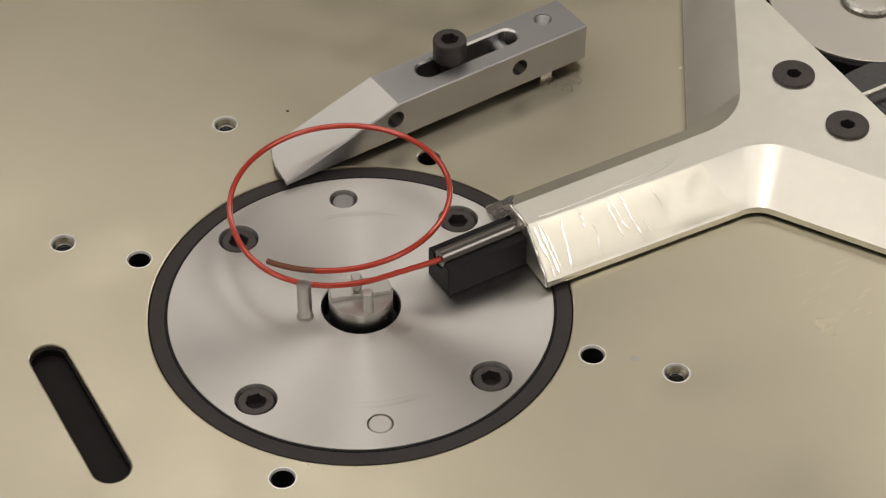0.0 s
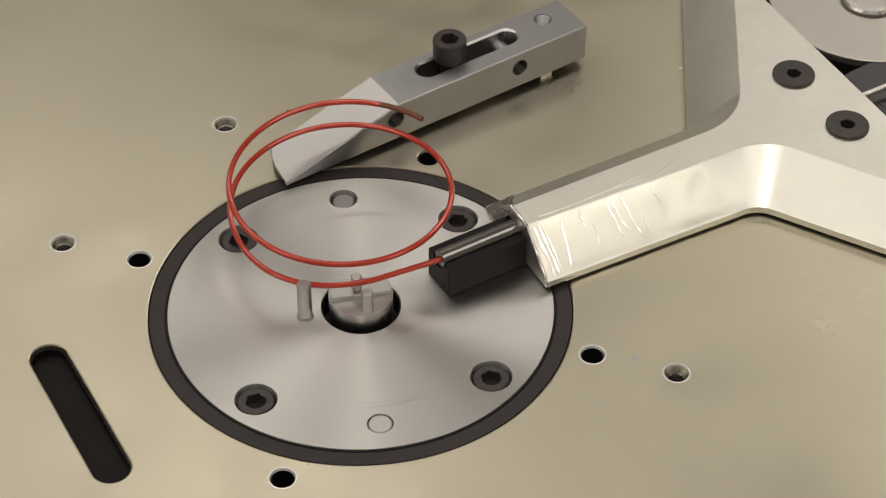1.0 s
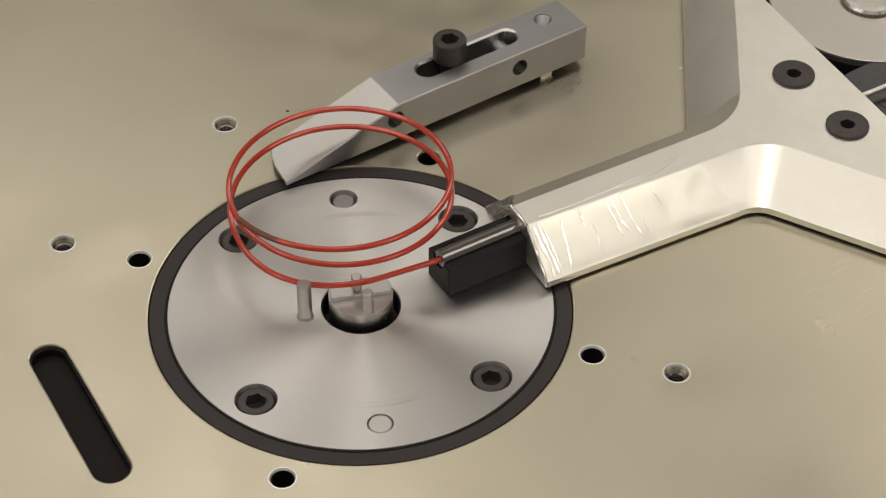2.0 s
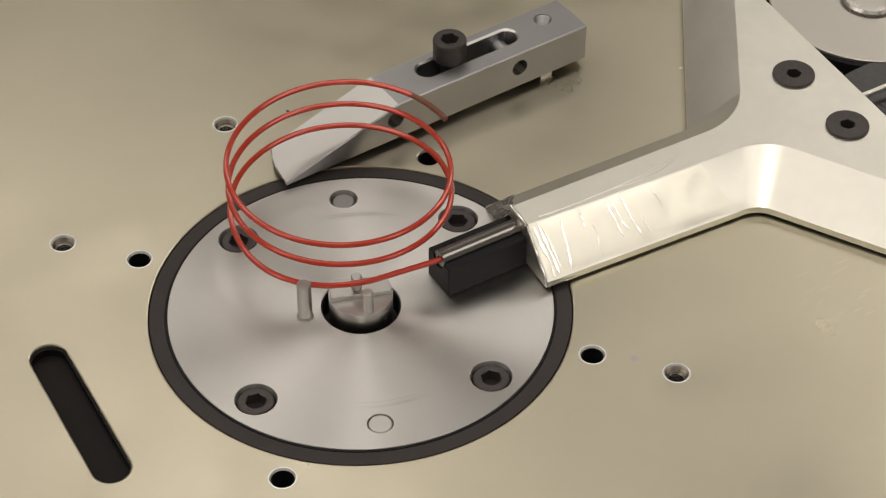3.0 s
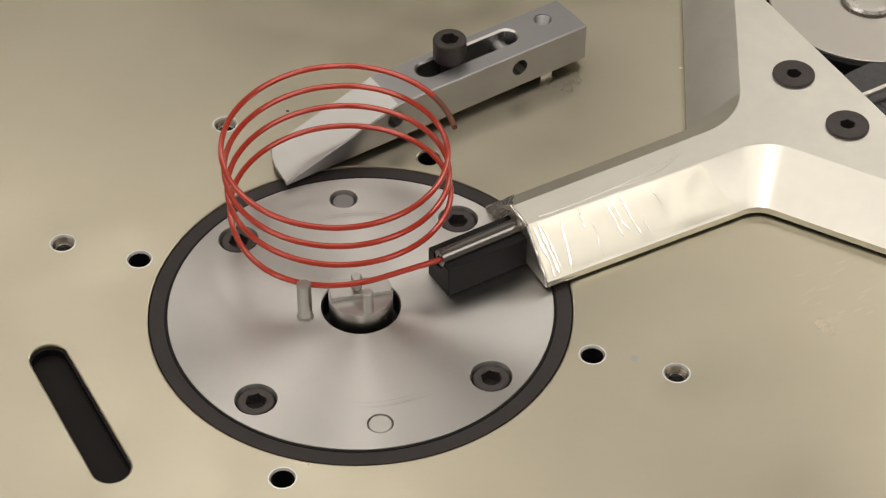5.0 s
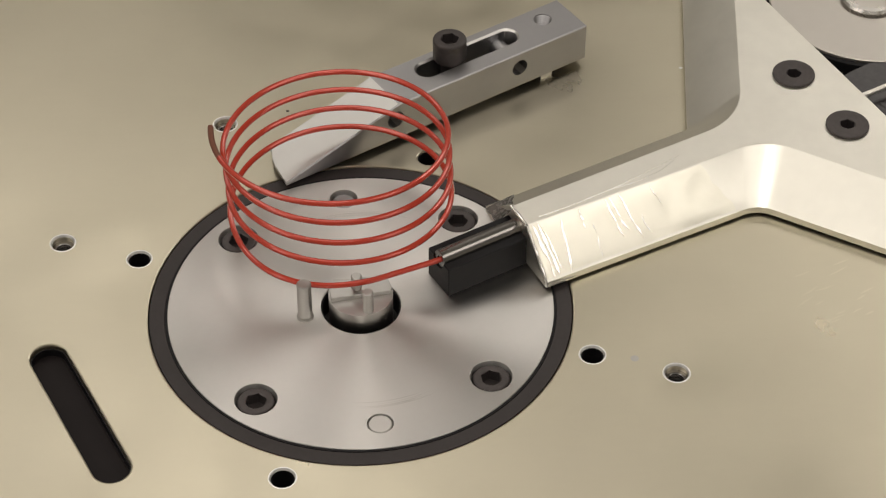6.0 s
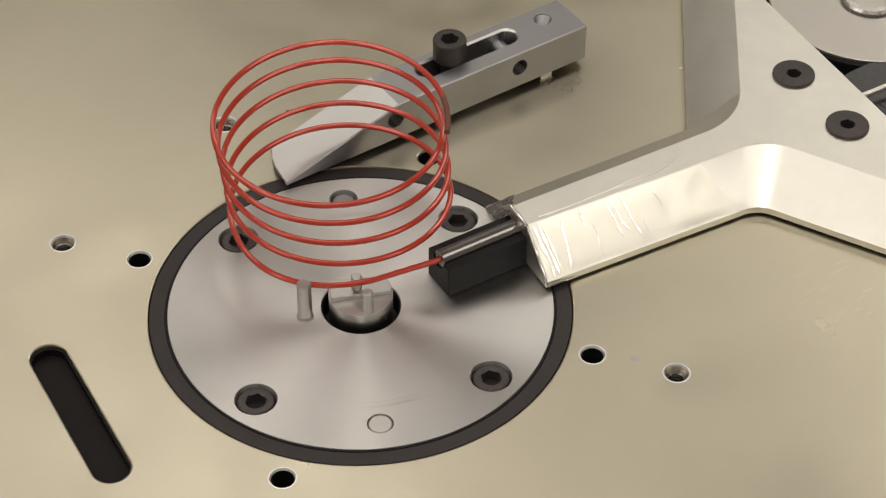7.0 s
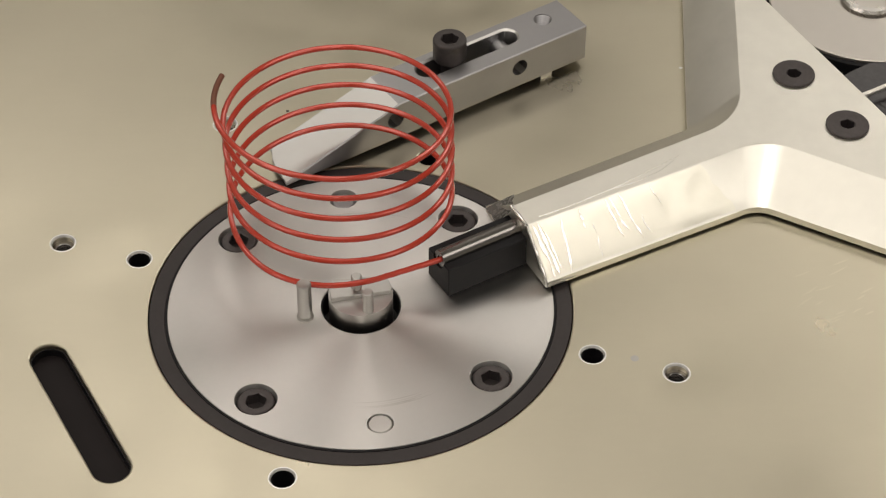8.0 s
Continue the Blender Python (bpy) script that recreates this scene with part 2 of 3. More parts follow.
for k in range(24):
    x, y, turn, size = scuffs.uniform(102, 134), scuffs.uniform(-14, 16), scuffs.uniform(20, 38), scuffs.uniform(2.5, 7.0)
    bm = bmesh.new()
    rows = [[bm.verts.new((size * f * MM, (side * 0.24 * math.sin(math.pi * f) + 0.2 * noise.noise((f * 3, k, 0))) * MM, (0.006 + 0.0005 * k) * MM)) for side in (-1, 1)] for f in [j / 8 for j in range(9)]]
    for a, b in zip(rows, rows[1:]):
        bm.faces.new((a[0], b[0], b[1], a[1]))
    part("scuff", bm, SHEEN, bed_plate, "pale scuff", pose(x * MM, y * MM, 0, 0, 0, turn))


def threaded_insert():
    ob = empty("threaded_insert", pose(0, 0, 0), "small grey steel bushing sunk in the bed plate", "bushing", "bushings in the bed")
    part("sleeve", lathe([(2.9, -6.5), (2.9, -2.0), (2.0, -2.0), (1.8, -2.2), (2.0, -2.7), (1.8, -3.2), (2.0, -3.7), (1.8, -4.2), (1.8, -6.5), (2.9, -6.5)], 32), DARKSTEEL, ob)
    return ob


first = threaded_insert()
first.matrix_basis = pose(INSERT_HOLES[0][0] * MM, INSERT_HOLES[0][1] * MM, 0)
for x, y in INSERT_HOLES[1:]:
    copy_thing(first, pose(x * MM, y * MM, 0))

# ---- the seal ring and the turned disc ----
RING = empty("seal_ring", pose(0, 0, 0), "dark brown-black flat ring round the turned disc", "seal ring")
part("ring", slab("ring", circle(0, 0, 49.8, 128), [circle(0, 0, 46.1, 128)], -6, -0.2, 0.2, RINGMAT), RINGMAT, RING)
# Black ring added to darken the gap between disc and outer ring.
part("gap_ring", lathe([(45.52, -1.2), (45.52, -0.12), (46.08, -0.12), (46.08, -1.2)], 128), BLACK, RING, "thin black ring added to darken the gap")
SCREWS = [(38.1 * math.cos(2.4452 - k * math.pi / 2), 38.1 * math.sin(2.4452 - k * math.pi / 2)) for k in range(4)]
DOWELS = [(-3.5, 37.9), (3.5, -37.9)]
disc_thing = empty("bending_disc", pose(0, 0, 0), "grey turned aluminium disc with four screws set in", "disc")
disc_holes = [circle(x, y, 4.85, 48) for x, y in SCREWS] + [circle(x, y, r, 40) for (x, y), r in zip(DOWELS, (3.45, 3.0))] + [circle(0, 0, 9.45, 64)]
part("disc", slab("disc", circle(0, 0, 45.5, 160), disc_holes, -6, 0.1, 0.15, DISC), DISC, disc_thing)
# Dark backing below the disc's holes.
part("backing", lathe([(0, -9), (45, -9), (45, -6.3), (0, -6.3)], 64), VOID, disc_thing, "dark backing under the disc")

# faint darker arcs on the disc's face
arc_rng = random.Random(8)
for lo, hi, count in ((66, 112, 9), (-96, -57, 9)):
    for k in range(count):
        r = 32.2 + arc_rng.uniform(-1.0, 1.0)
        a0, a1 = lo + arc_rng.uniform(0, 14), hi - arc_rng.uniform(0, 14)
        bm = bmesh.new()
        rows = []
        for j in range(25):
            a, w = radians(a0 + (a1 - a0) * j / 24), arc_rng.uniform(0.9, 1.1) * 0.07 * math.sin(math.pi * j / 24)
            rows.append([bm.verts.new((rr * math.cos(a) * MM, rr * math.sin(a) * MM, (0.106 + 0.001 * k) * MM)) for rr in (r - w - 0.005, r + w + 0.005)])
        for a, b in zip(rows, rows[1:]):
            bm.faces.new((a[0], a[1], b[1], b[0]))
        part("dark_arc", bm, DARKER_ALU, disc_thing, "faint darker arc")


def screw_head(r, h, socket, depth, round_edge, deep=8.0):
    """A cap screw's head with a hexagonal socket; its seat is at z = 0."""
    body = lathe([(0, -deep), (r * 0.55, -deep), (r * 0.55, 0), (r * 0.97, 0), (r, 0.15), (r, h - round_edge), (r - round_edge * 0.35, h - round_edge * 0.3), (r - round_edge, h), (0, h)], 48)
    hexa = prism(circle(0, 0, socket, 6), h - depth, h + 1)
    funnel = lathe([(0, h - 0.3), (socket * 0.8, h - 0.3), (socket * 1.08, h + 0.1), (0, h + 0.1)], 24)
    return cut("head", body, [hexa, funnel], SCREW)


def cap_screw(name, label, group, mesh):
    ob = empty(name, pose(0, 0, 0), label, "screw", group)
    part("head", mesh, SCREW, ob)
    return ob


disc_screw = cap_screw("cap_screw", "dark steel socket cap screw sunk in the disc", "screws of the disc", screw_head(4.3, 5.0, 2.5, 3.0, 0.5, 1.0))
for k, (x, y) in enumerate(SCREWS):
    m = pose(x * MM, y * MM, -5.4 * MM, 0, 0, 17 + 40 * k)
    if k:
        copy_thing(disc_screw, m)
    else:
        disc_screw.matrix_basis = m
for (x, y), r, z, lab in zip(DOWELS, (2.75, 2.8), (-0.7, -0.05), ("grey steel dowel pin sunk in a wider hole of the disc", "light steel dowel pin flush with the disc")):
    d = empty("dowel_pin", pose(x * MM, y * MM, 0), lab, "dowel pin", "dowels of the disc")
    part("pin", lathe([(0, -6.2), (r, -6.2), (r, z - 0.3), (r - 0.3, z), (0, z)], 40), HUBMETAL if z > -0.5 else BARMETAL, d)

# ---- the mandrel in the middle and the bend pin ----
mandrel = empty("mandrel", pose(0, 0, 0), "bright steel mandrel with two pins in the disc's bore", "mandrel")
nose = [(7.6 * math.cos(a), 7.6 * math.sin(a)) for a in [radians(148 + 244 * k / 36) for k in range(37)]]
part("hub", prism(nose, -6.2, 4.0, 0.3), HUBMETAL, mandrel)
# Black sleeve added so the bore's lit wall looks shaded.
part("bore_shade_liner", lathe([(9.4, -6.2), (9.4, -0.25), (9.15, -0.25), (9.15, -6.2)], 64), BLACK, mandrel, "black sleeve added for the bore's shade")
part("raised_half", prism([(-7.0, -2.6), (7.2, -0.5), (7.3, 1.0), (6.4, 3.9), (-6.4, 3.9), (-7.3, 1.0)], 3.95, 5.2, 0.12), HUBMETAL, mandrel)
for x, y, low, top in ((1.65, -5.6, 3.9, 9.9), (-0.9, 0.95, 5.1, 8.9)):
    part("pin", lathe([(0, low), (1.3, low), (1.3, top - 0.25), (1.05, top), (0, top)], 32), HUBMETAL, mandrel, m=pose(x * MM, y * MM, 0))
bend = empty("bend_pin", pose(-13.1 * MM, -3.2 * MM, 0), "bright steel bend pin standing on the disc", "pin")
part("shaft", lathe([(0, 0.1), (2.0, 0.1), (2.0, 0.5), (1.7, 0.9), (1.7, 10.6), (1.45, 10.9), (0, 10.9)], 40), HUBMETAL, bend)

# ---- the guide block with the wire's tube ----
HEAD = 28.5
guide = empty("wire_guide", pose(18.9 * MM, 6.1 * MM, 0, 0, 0, HEAD), "black wire guide block with a steel tube", "wire guide")
groove = lathe([(0, -1), (2.3, -1), (2.3, 50), (0, 50)], 32)
bmesh.ops.transform(groove, verts=groove.verts[:], matrix=pose(0, 0, 0.0085, 0, 90, 0))
mouth = prism([(-6, -1.0), (3, -1.0), (3, 1.0), (-6, 1.0)], 7.4, 12)
part("block", cut("block", prism([(-0.4, -4.7), (24, -4.7), (24, 4.7), (-0.4, 4.7)], 0.12, 8.7, 0.22), [groove, mouth], BLACK), BLACK, guide)
tube = lathe([(0.95, 0), (2.05, 0), (2.2, 0.15), (2.2, 24), (0.95, 24), (0.95, 0)], 40)
bmesh.ops.transform(tube, verts=tube.verts[:], matrix=pose(-0.0001, 0, 0.00862, 0, 90, 0))
part("tube", tube, DARKSTEEL, guide, "burnished steel tube")

# ---- the forked arm over the bed ----
TOP = [(36.6, 19.5), (39.7, 12.7), (101.1, 41.4), (146.0, 14.0), (147.5, 17.0), (107.5, 103.0), (107.5, 130.0), (104.8, 130.0), (96.4, 49.7)]
OFF = [0.0, 10.6, 12.6, 0.0, 0.0, 0.0, 0.0, 12.6, 12.5]
RAD_TOP, RAD_LOW = [0, 0, 13, 0, 0, 0, 0, 0, 20], [0, 0, 7.5, 0, 0, 0, 0, 0, 1.5]
ARM_Z = 12.5


def forked_arm():
    low = offset_corners(TOP, OFF)
    a, b = fillet(TOP, RAD_TOP), fillet(low, RAD_LOW)
    bm = bmesh.new()
    rows = [[bm.verts.new((x * MM, y * MM, z * MM)) for x, y in pts] for pts, z in ((b, 0.75), (b, 2.5), (a, ARM_Z))]
    bm.faces.new(rows[0][::-1])
    bm.faces.new(rows[2])
    n = len(a)
    for lo, hi in zip(rows, rows[1:]):
        for k in range(n):
            bm.faces.new((lo[k], lo[(k + 1) % n], hi[(k + 1) % n], hi[k]))
    bmesh.ops.recalc_face_normals(bm, faces=bm.faces[:])
    rim = [e for e in bm.edges if all(v in set(rows[2]) for v in e.verts)]
    bmesh.ops.bevel(bm, geom=rim, offset=0.12 * MM, segments=1, affect="EDGES", profile=0.5)
    return bm


arm = empty("forked_bracket", pose(0, 0, 0), "pale aluminium forked bracket with wide chamfered sides", "bracket")
sinks = [lathe([(0, 8.5), (3.2, 8.5), (3.2, 14), (0, 14)], 32, at=(x, y, 0)) for x, y in ((112.1, 66.1), (122.2, 45.4))]
part("body", cut("body", forked_arm(), sinks, ALU), ALU, arm)
part("foot", prism([(66, 30), (100, 45), (128, 32), (112, 80), (104, 78), (96, 50)], 0, 0.77), BLACK, arm, "dark spacer plate under the bracket")
arm_screw = cap_screw("flat_screw", "dark low-head socket screw on the bracket", "screws of the bracket", screw_head(5.4, 0.75, 1.95, 3.2, 0.2, 3.9))
arm_screw.matrix_basis = pose(0.1121, 0.0661, ARM_Z * MM, 0, 0, 5)
copy_thing(arm_screw, pose(0.1222, 0.0454, ARM_Z * MM, 0, 0, 20))

SLOPE_X, SLOPE_N = Vector((math.cos(radians(25.06)), math.sin(radians(25.06)), 0)), Vector((math.sin(radians(25.06)), -math.cos(radians(25.06)), 0))


def tape_crease(along, down, length, lean, width):
    """A thin raised fold on the bracket's long chamfer: mm along it, mm below its upper edge."""
    slope = (SLOPE_N * 10.6 + Vector((0, 0, -9.9))).normalized()
    out = SLOPE_X.cross(slope).normalized()
    out = out if out.z > 0 else -out
    bm = bmesh.new()
    rows = []
    for k in range(19):
        f = k / 18
        c = Vector((39.7, 12.7, 12.5)) + SLOPE_X * (along + lean * f + 0.5 * noise.noise((3 * f, along, 0.5))) + slope * (down + length * f)
        w = width * min(1.0, 6 * f + 0.2, 6 * (1 - f) + 0.2) * max(0.12, 0.42 + 0.7 * noise.noise((7 * f, 2.0, along)))
        rows.append([bm.verts.new((c + SLOPE_X * sx * w + out * h) * MM) for sx, h in ((-1.3, 0.23), (-0.5, 0.236), (0.5, 0.236), (1.3, 0.23))])
    for a, b in zip(rows, rows[1:]):
        for j in range(3):
            bm.faces.new((a[j], a[j + 1], b[j + 1], b[j]))
    return bm


for crease in ((1.2, 0.4, 13.6, 1.3, 0.5), (2.6, 0.5, 13.2, 1.2, 0.4), (3.6, 1.5, 11.0, 1.1, 0.25), (9.0, 1.5, 12.3, -2.0, 0.4), (13.6, 0.6, 5.0, 0.7, 0.25), (16.5, 5.0, 8.5, -0.6, 0.2),
               (21.0, 0.6, 10.0, 2.0, 0.35), (22.6, 0.6, 9.0, 1.8, 0.28), (25.2, 0.6, 12.0, 2.4, 0.35), (29.0, 7.0, 5.0, 0.8, 0.15), (33.5, 1.0, 6.0, 1.5, 0.12)):
    part("tape_crease", tape_crease(*crease), CREASE, arm, "pale fold in clear tape")


def tape_film():
    """A thin, slightly rumpled length of tape on the bracket's long chamfer."""
    slope = (SLOPE_N * 10.6 + Vector((0, 0, -9.9))).normalized()
    out = SLOPE_X.cross(slope).normalized()
    out = out if out.z > 0 else -out
    bm = bmesh.new()
    grid = []
    for i in range(41):
        row = []
        for j in range(13):
            f, g = i / 40, j / 12
            along = 0.5 + f * (48 + 5 * g + 1.5 * noise.noise((g * 4, 3.0, 0.0)))
            down = 0.4 + g * 13.4
            edge = min(1.0, 8 * min(f, 1 - f, g, 1 - g))
            h = 0.03 + edge * (0.08 + 0.06 * noise.noise((along * 0.16, down * 0.11, 2.0)) + 0.015 * noise.noise((along * 0.5, down * 0.2, 5.0)))
            row.append(bm.verts.new((Vector((39.7, 12.7, 12.5)) + SLOPE_X * along + slope * down + out * h) * MM))
        grid.append(row)
    for a, b in zip(grid, grid[1:]):
        for j in range(12):
            bm.faces.new((a[j], a[j + 1], b[j + 1], b[j]))
    return bm


part("tape_film", tape_film(), TAPEFILM, arm, "yellowed clear tape stuck along the chamfer")


def tape_flap():
    """A crumpled end of tape at the bracket's tip."""
    bm = bmesh.new()
    grid = [[None] * 7 for _ in range(7)]
    a, b, c, d = Vector((31.2, 26.4, 6)), Vector((37.8, 26.5, 10)), Vector((36.6, 19.2, 11.2)), Vector((33.2, 20.4, 6.5))
    for i in range(7):
        for j in range(7):
            u, v = i / 6, j / 6
            q = (a * (1 - u) + b * u) * (1 - v) + (d * (1 - u) + c * u) * v
            n = noise.noise(q * 0.9)
            grid[i][j] = bm.verts.new((q + Vector((0.5 * n, 0.4 * noise.noise(q * 1.3 + Vector((9, 2, 4))), 0.5 * n))) * MM)
    for i in range(6):
        for j in range(6):
            bm.faces.new((grid[i][j], grid[i + 1][j], grid[i + 1][j + 1], grid[i][j + 1]))
    bmesh.ops.solidify(bm, geom=bm.faces[:], thickness=0.08 * MM)
    return bm


def tape_edge(pts, width):
    """A hair-thin raised line on the bracket's top."""
    bm = bmesh.new()
    rows = []
    for k, (x, y) in enumerate(pts):
        t = (Vector(pts[min(k + 1, len(pts) - 1)]) - Vector(pts[max(k - 1, 0)])).normalized()
        rows.append([bm.verts.new(((x - t.y * s) * MM, (y + t.x * s) * MM, z * MM)) for s, z in ((-width, 12.502), (0, 12.54), (width, 12.502))])
    for a, b in zip(rows, rows[1:]):
        for j in range(2):
            bm.faces.new((a[j], a[j + 1], b[j + 1], b[j]))
    return bm


for line, width in (([(43, 15.5), (50, 18.6), (56, 21.8), (63, 25.6), (70, 30.0), (79, 36.2)], 0.05), ([(62, 24.6), (68, 27.2), (74, 31.0), (77.5, 34.4)], 0.04)):
    part("tape_edge", tape_edge(line, width), CREASE, arm, "grubby edge of clear tape")


def folded_edge():
    """A rounded fold of tape round the bracket's end."""
    low = offset_corners(TOP, OFF)
    corners = [Vector((*TOP[0], 12.5)), Vector((*TOP[1], 12.5)), Vector((*low[1], 2.6)), Vector((*low[1], 1.4)), Vector((*low[1], 1.4)) + SLOPE_X * 9.0]
    line = []
    for a, b in zip(corners, corners[1:]):
        n = max(2, int((b - a).length / 0.8))
        line += [a + (b - a) * (k / n) for k in range(n)]
    bm = bmesh.new()
    rows = []
    for k, c in enumerate(line):
        t = (line[min(k + 1, len(line) - 1)] - line[max(k - 1, 0)]).normalized()
        u = t.orthogonal().normalized()
        v = t.cross(u)
        r = (0.42 + 0.14 * noise.noise((k * 0.35, 4.0, 1.0))) * min(1.0, 0.3 + 0.1 * (len(line) - 1 - k))
        ctr = c + Vector((0.1 * noise.noise((k * 0.3, 1.0, 7.0)), 0.1 * noise.noise((k * 0.3, 9.0, 2.0)), 0.05))
        rows.append([bm.verts.new((ctr + (u * math.cos(j * math.pi / 4) + v * math.sin(j * math.pi / 4)) * r) * MM) for j in range(8)])
    for a, b in zip(rows, rows[1:]):
        for j in range(8):
            bm.faces.new((a[j], a[(j + 1) % 8], b[(j + 1) % 8], b[j]))
    bm.faces.new(rows[0])
    bm.faces.new(rows[-1])
    return bm


part("tape_fold", folded_edge(), CREASE, arm, "bright folded edge of clear tape")
part("tape_flap", tape_flap(), TAPE, arm, "crumpled end of grubby clear tape")

# ---- the clamped stop bar ----
BAR = 31.0
bar_thing = empty("stop_bar", pose(10.65 * MM, 58.7 * MM, 0, 0, 0, BAR), "grey steel stop bar with a bright wedge tip", "stop bar")


def stop_bar():
    """Runs along x from the wedge's upper edge; its near side is at y = 0."""
    bm = bmesh.new()
    side = [(-33.0, 1.6), (59.3, 2.0), (59.3, 12.5), (0.8, 12.5), (-33.0, 2.4)]
    near = [bm.verts.new((x * MM, 0, z * MM)) for x, z in side]
    far = [bm.verts.new((x * MM, 13.6 * MM, z * MM)) for x, z in side]
    bm.faces.new(near)
    bm.faces.new(far[::-1])
    for k in range(5):
        bm.faces.new((near[k], far[k], far[(k + 1) % 5], near[(k + 1) % 5]))
    bmesh.ops.recalc_face_normals(bm, faces=bm.faces[:])
    bmesh.ops.bevel(bm, geom=[e for e in bm.edges if max(v.co.x for v in e.verts) > -0.001 and max(v.co.z for v in e.verts) > 0.012],
                    offset=0.3 * MM, segments=1, affect="EDGES", profile=0.5)

    def drill(x, z, r):
        b = lathe([(0, -2), (r, -2), (r, 16), (0, 16)], 32)
        bmesh.ops.transform(b, verts=b.verts[:], matrix=pose(x * MM, 0, z * MM, -90, 0, 0))
        return b

    slot = prism(stadium(14.3, 7.9, 39.0, 7.9, 2.85), -2, 16)
    hole = lathe([(0, -2), (2.4, -2), (2.4, 16), (0, 16)], 32, at=(51.0, 8.5, 0))
    chamfer = prism(stadium(14.3, 7.9, 39.0, 7.9, 2.75), 11.9, 13.1, top=stadium(14.3, 7.9, 39.0, 7.9, 3.95))
    tip = prism([(-33.05, -1), (-31.9, 7.2), (-31.2, 9.6), (-30.1, 11.6), (-28.6, 16), (-40, 16), (-40, -1)], -1, 16)
    return cut("bar", bm, [tip, slot, chamfer, hole, drill(37.9, 7.8, 2.3), drill(-0.4, 7.9, 2.4)], BARMETAL, 12.0)


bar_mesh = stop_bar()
# Wedge face is coloured lighter; the slot chamfer's highlight is put into its colour.
bar_mesh.materials.append(LIGHTER_BARMETAL)
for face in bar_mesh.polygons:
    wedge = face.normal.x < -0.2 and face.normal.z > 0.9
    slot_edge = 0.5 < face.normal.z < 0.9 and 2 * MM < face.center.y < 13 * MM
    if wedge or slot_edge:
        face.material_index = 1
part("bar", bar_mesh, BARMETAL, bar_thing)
turns = [(2.38 if k % 2 else 1.98, 11.9 - 0.35 * k) for k in range(20)]
part("thread", lathe([(2.38, 12.2)] + turns, 32, at=(51.0, 8.5, 0)), BARMETAL, bar_thing, "cut screw thread")
part("spacer", prism([(45.5, 0.9), (49, 0.9), (49, 12.5), (45.5, 12.5)], 0, 2.1), HUBMETAL, bar_thing, "bright spacer under the bar")
bar_screw = cap_screw("bar_screw", "black socket cap screw clamping the stop bar", "", screw_head(4.35, 6.0, 2.4, 3.0, 0.5, 12.0))
bar_screw.matrix_basis = pose(0.0248, 0.0776, 12.5 * MM, 0, 0, 12)

# ---- the feed roller ----
roller = empty("feed_roller", pose(0.1385, 0.1005, 0), "pale steel feed roller with a bright hub ring", "roller")
part("wheel", lathe([(0, 9.0), (26.7, 9.0), (26.85, 9.15), (26.85, 9.85), (26.7, 10), (8.6, 10), (8.6, 9.2), (0, 9.2)], 96), ROLLER, roller)
part("hub_ring", lathe([(5.0, 9.0), (7.6, 9.0), (7.9, 9.4), (7.9, 10.8), (7.4, 11.4), (5.6, 11.4), (5.0, 10.8), (5.0, 9.0)], 48), STEEL, roller)
# Black band below the wheel's thin rim.
part("lower_band", lathe([(0, 3.55), (27.4, 3.55), (27.4, 8.4), (26.6, 8.95), (0, 8.95)], 96), BLACK, roller, "black band under the wheel")
base = empty("roller_base", pose(0, 0, 0), "charcoal cast base under the feed roller", "machine base")
part("casting", prism([(128, 50), (190, 66), (190, 150), (112, 150), (112, 84)], 0, 3.5, 0.3), CHARCOAL, base)
part("wire_cover", prism([(116.5, 62), (121, 52.5), (190, 88), (190, 108), (165, 92), (128, 70.5)], 3.4, 9.6, 0.3), CHARCOAL, base, "dark cover over the wire's way in")

rail_dir = pose(0.1288, 0.0600, 0, 0, 0, 27.3)
part("rail", prism([(0, -0.6), (70, -0.6), (70, 0.6), (0, 0.6)], 9.5, 10.5, 0.15), ALU, base, "pale metal rail", rail_dir)
part("clamp_plate", prism([(-6, -9), (70, -9), (70, -0.7), (0, -0.7)], 3.4, 8.2, 0.3), CHARCOAL, base, "grey knurled plate", rail_dir)
for k in range(16):
    x = 2.0 + 1.6 * k
    part("knurl_ridge", prism([(x, -8.4), (x + 0.9, -8.4), (x + 0.9, -1.4), (x, -1.4)], 8.15, 8.5, 0.15), CHARCOAL, base, "", rail_dir)

# ---- specks on the plates ----
for x, y, z, size, mat, lab in ((-17.4, 72.8, 0, 0.45, DUST, "tiny dark speck of dirt on the bed"), (62.6, -20.3, 0.02, 1.0, HUBMETAL, "small pale smudge on the bed"),
                              (86.6, 86.0, 0, 0.5, PALEMETAL, "tiny bright chip against the bracket")):
    fleck = empty("fleck", pose(x * MM, y * MM, z * MM, 0, 0, 40), lab, "fleck")
    part("chip", lathe([(0, 0.0), (size, 0.0), (size * 0.6, 0.05), (0, 0.06)], 9), mat, fleck)

# ---- the wire, coiled as it is pushed out ----
CX, CY, Z0, R = -3.965, 25.414, 8.669, 26.619
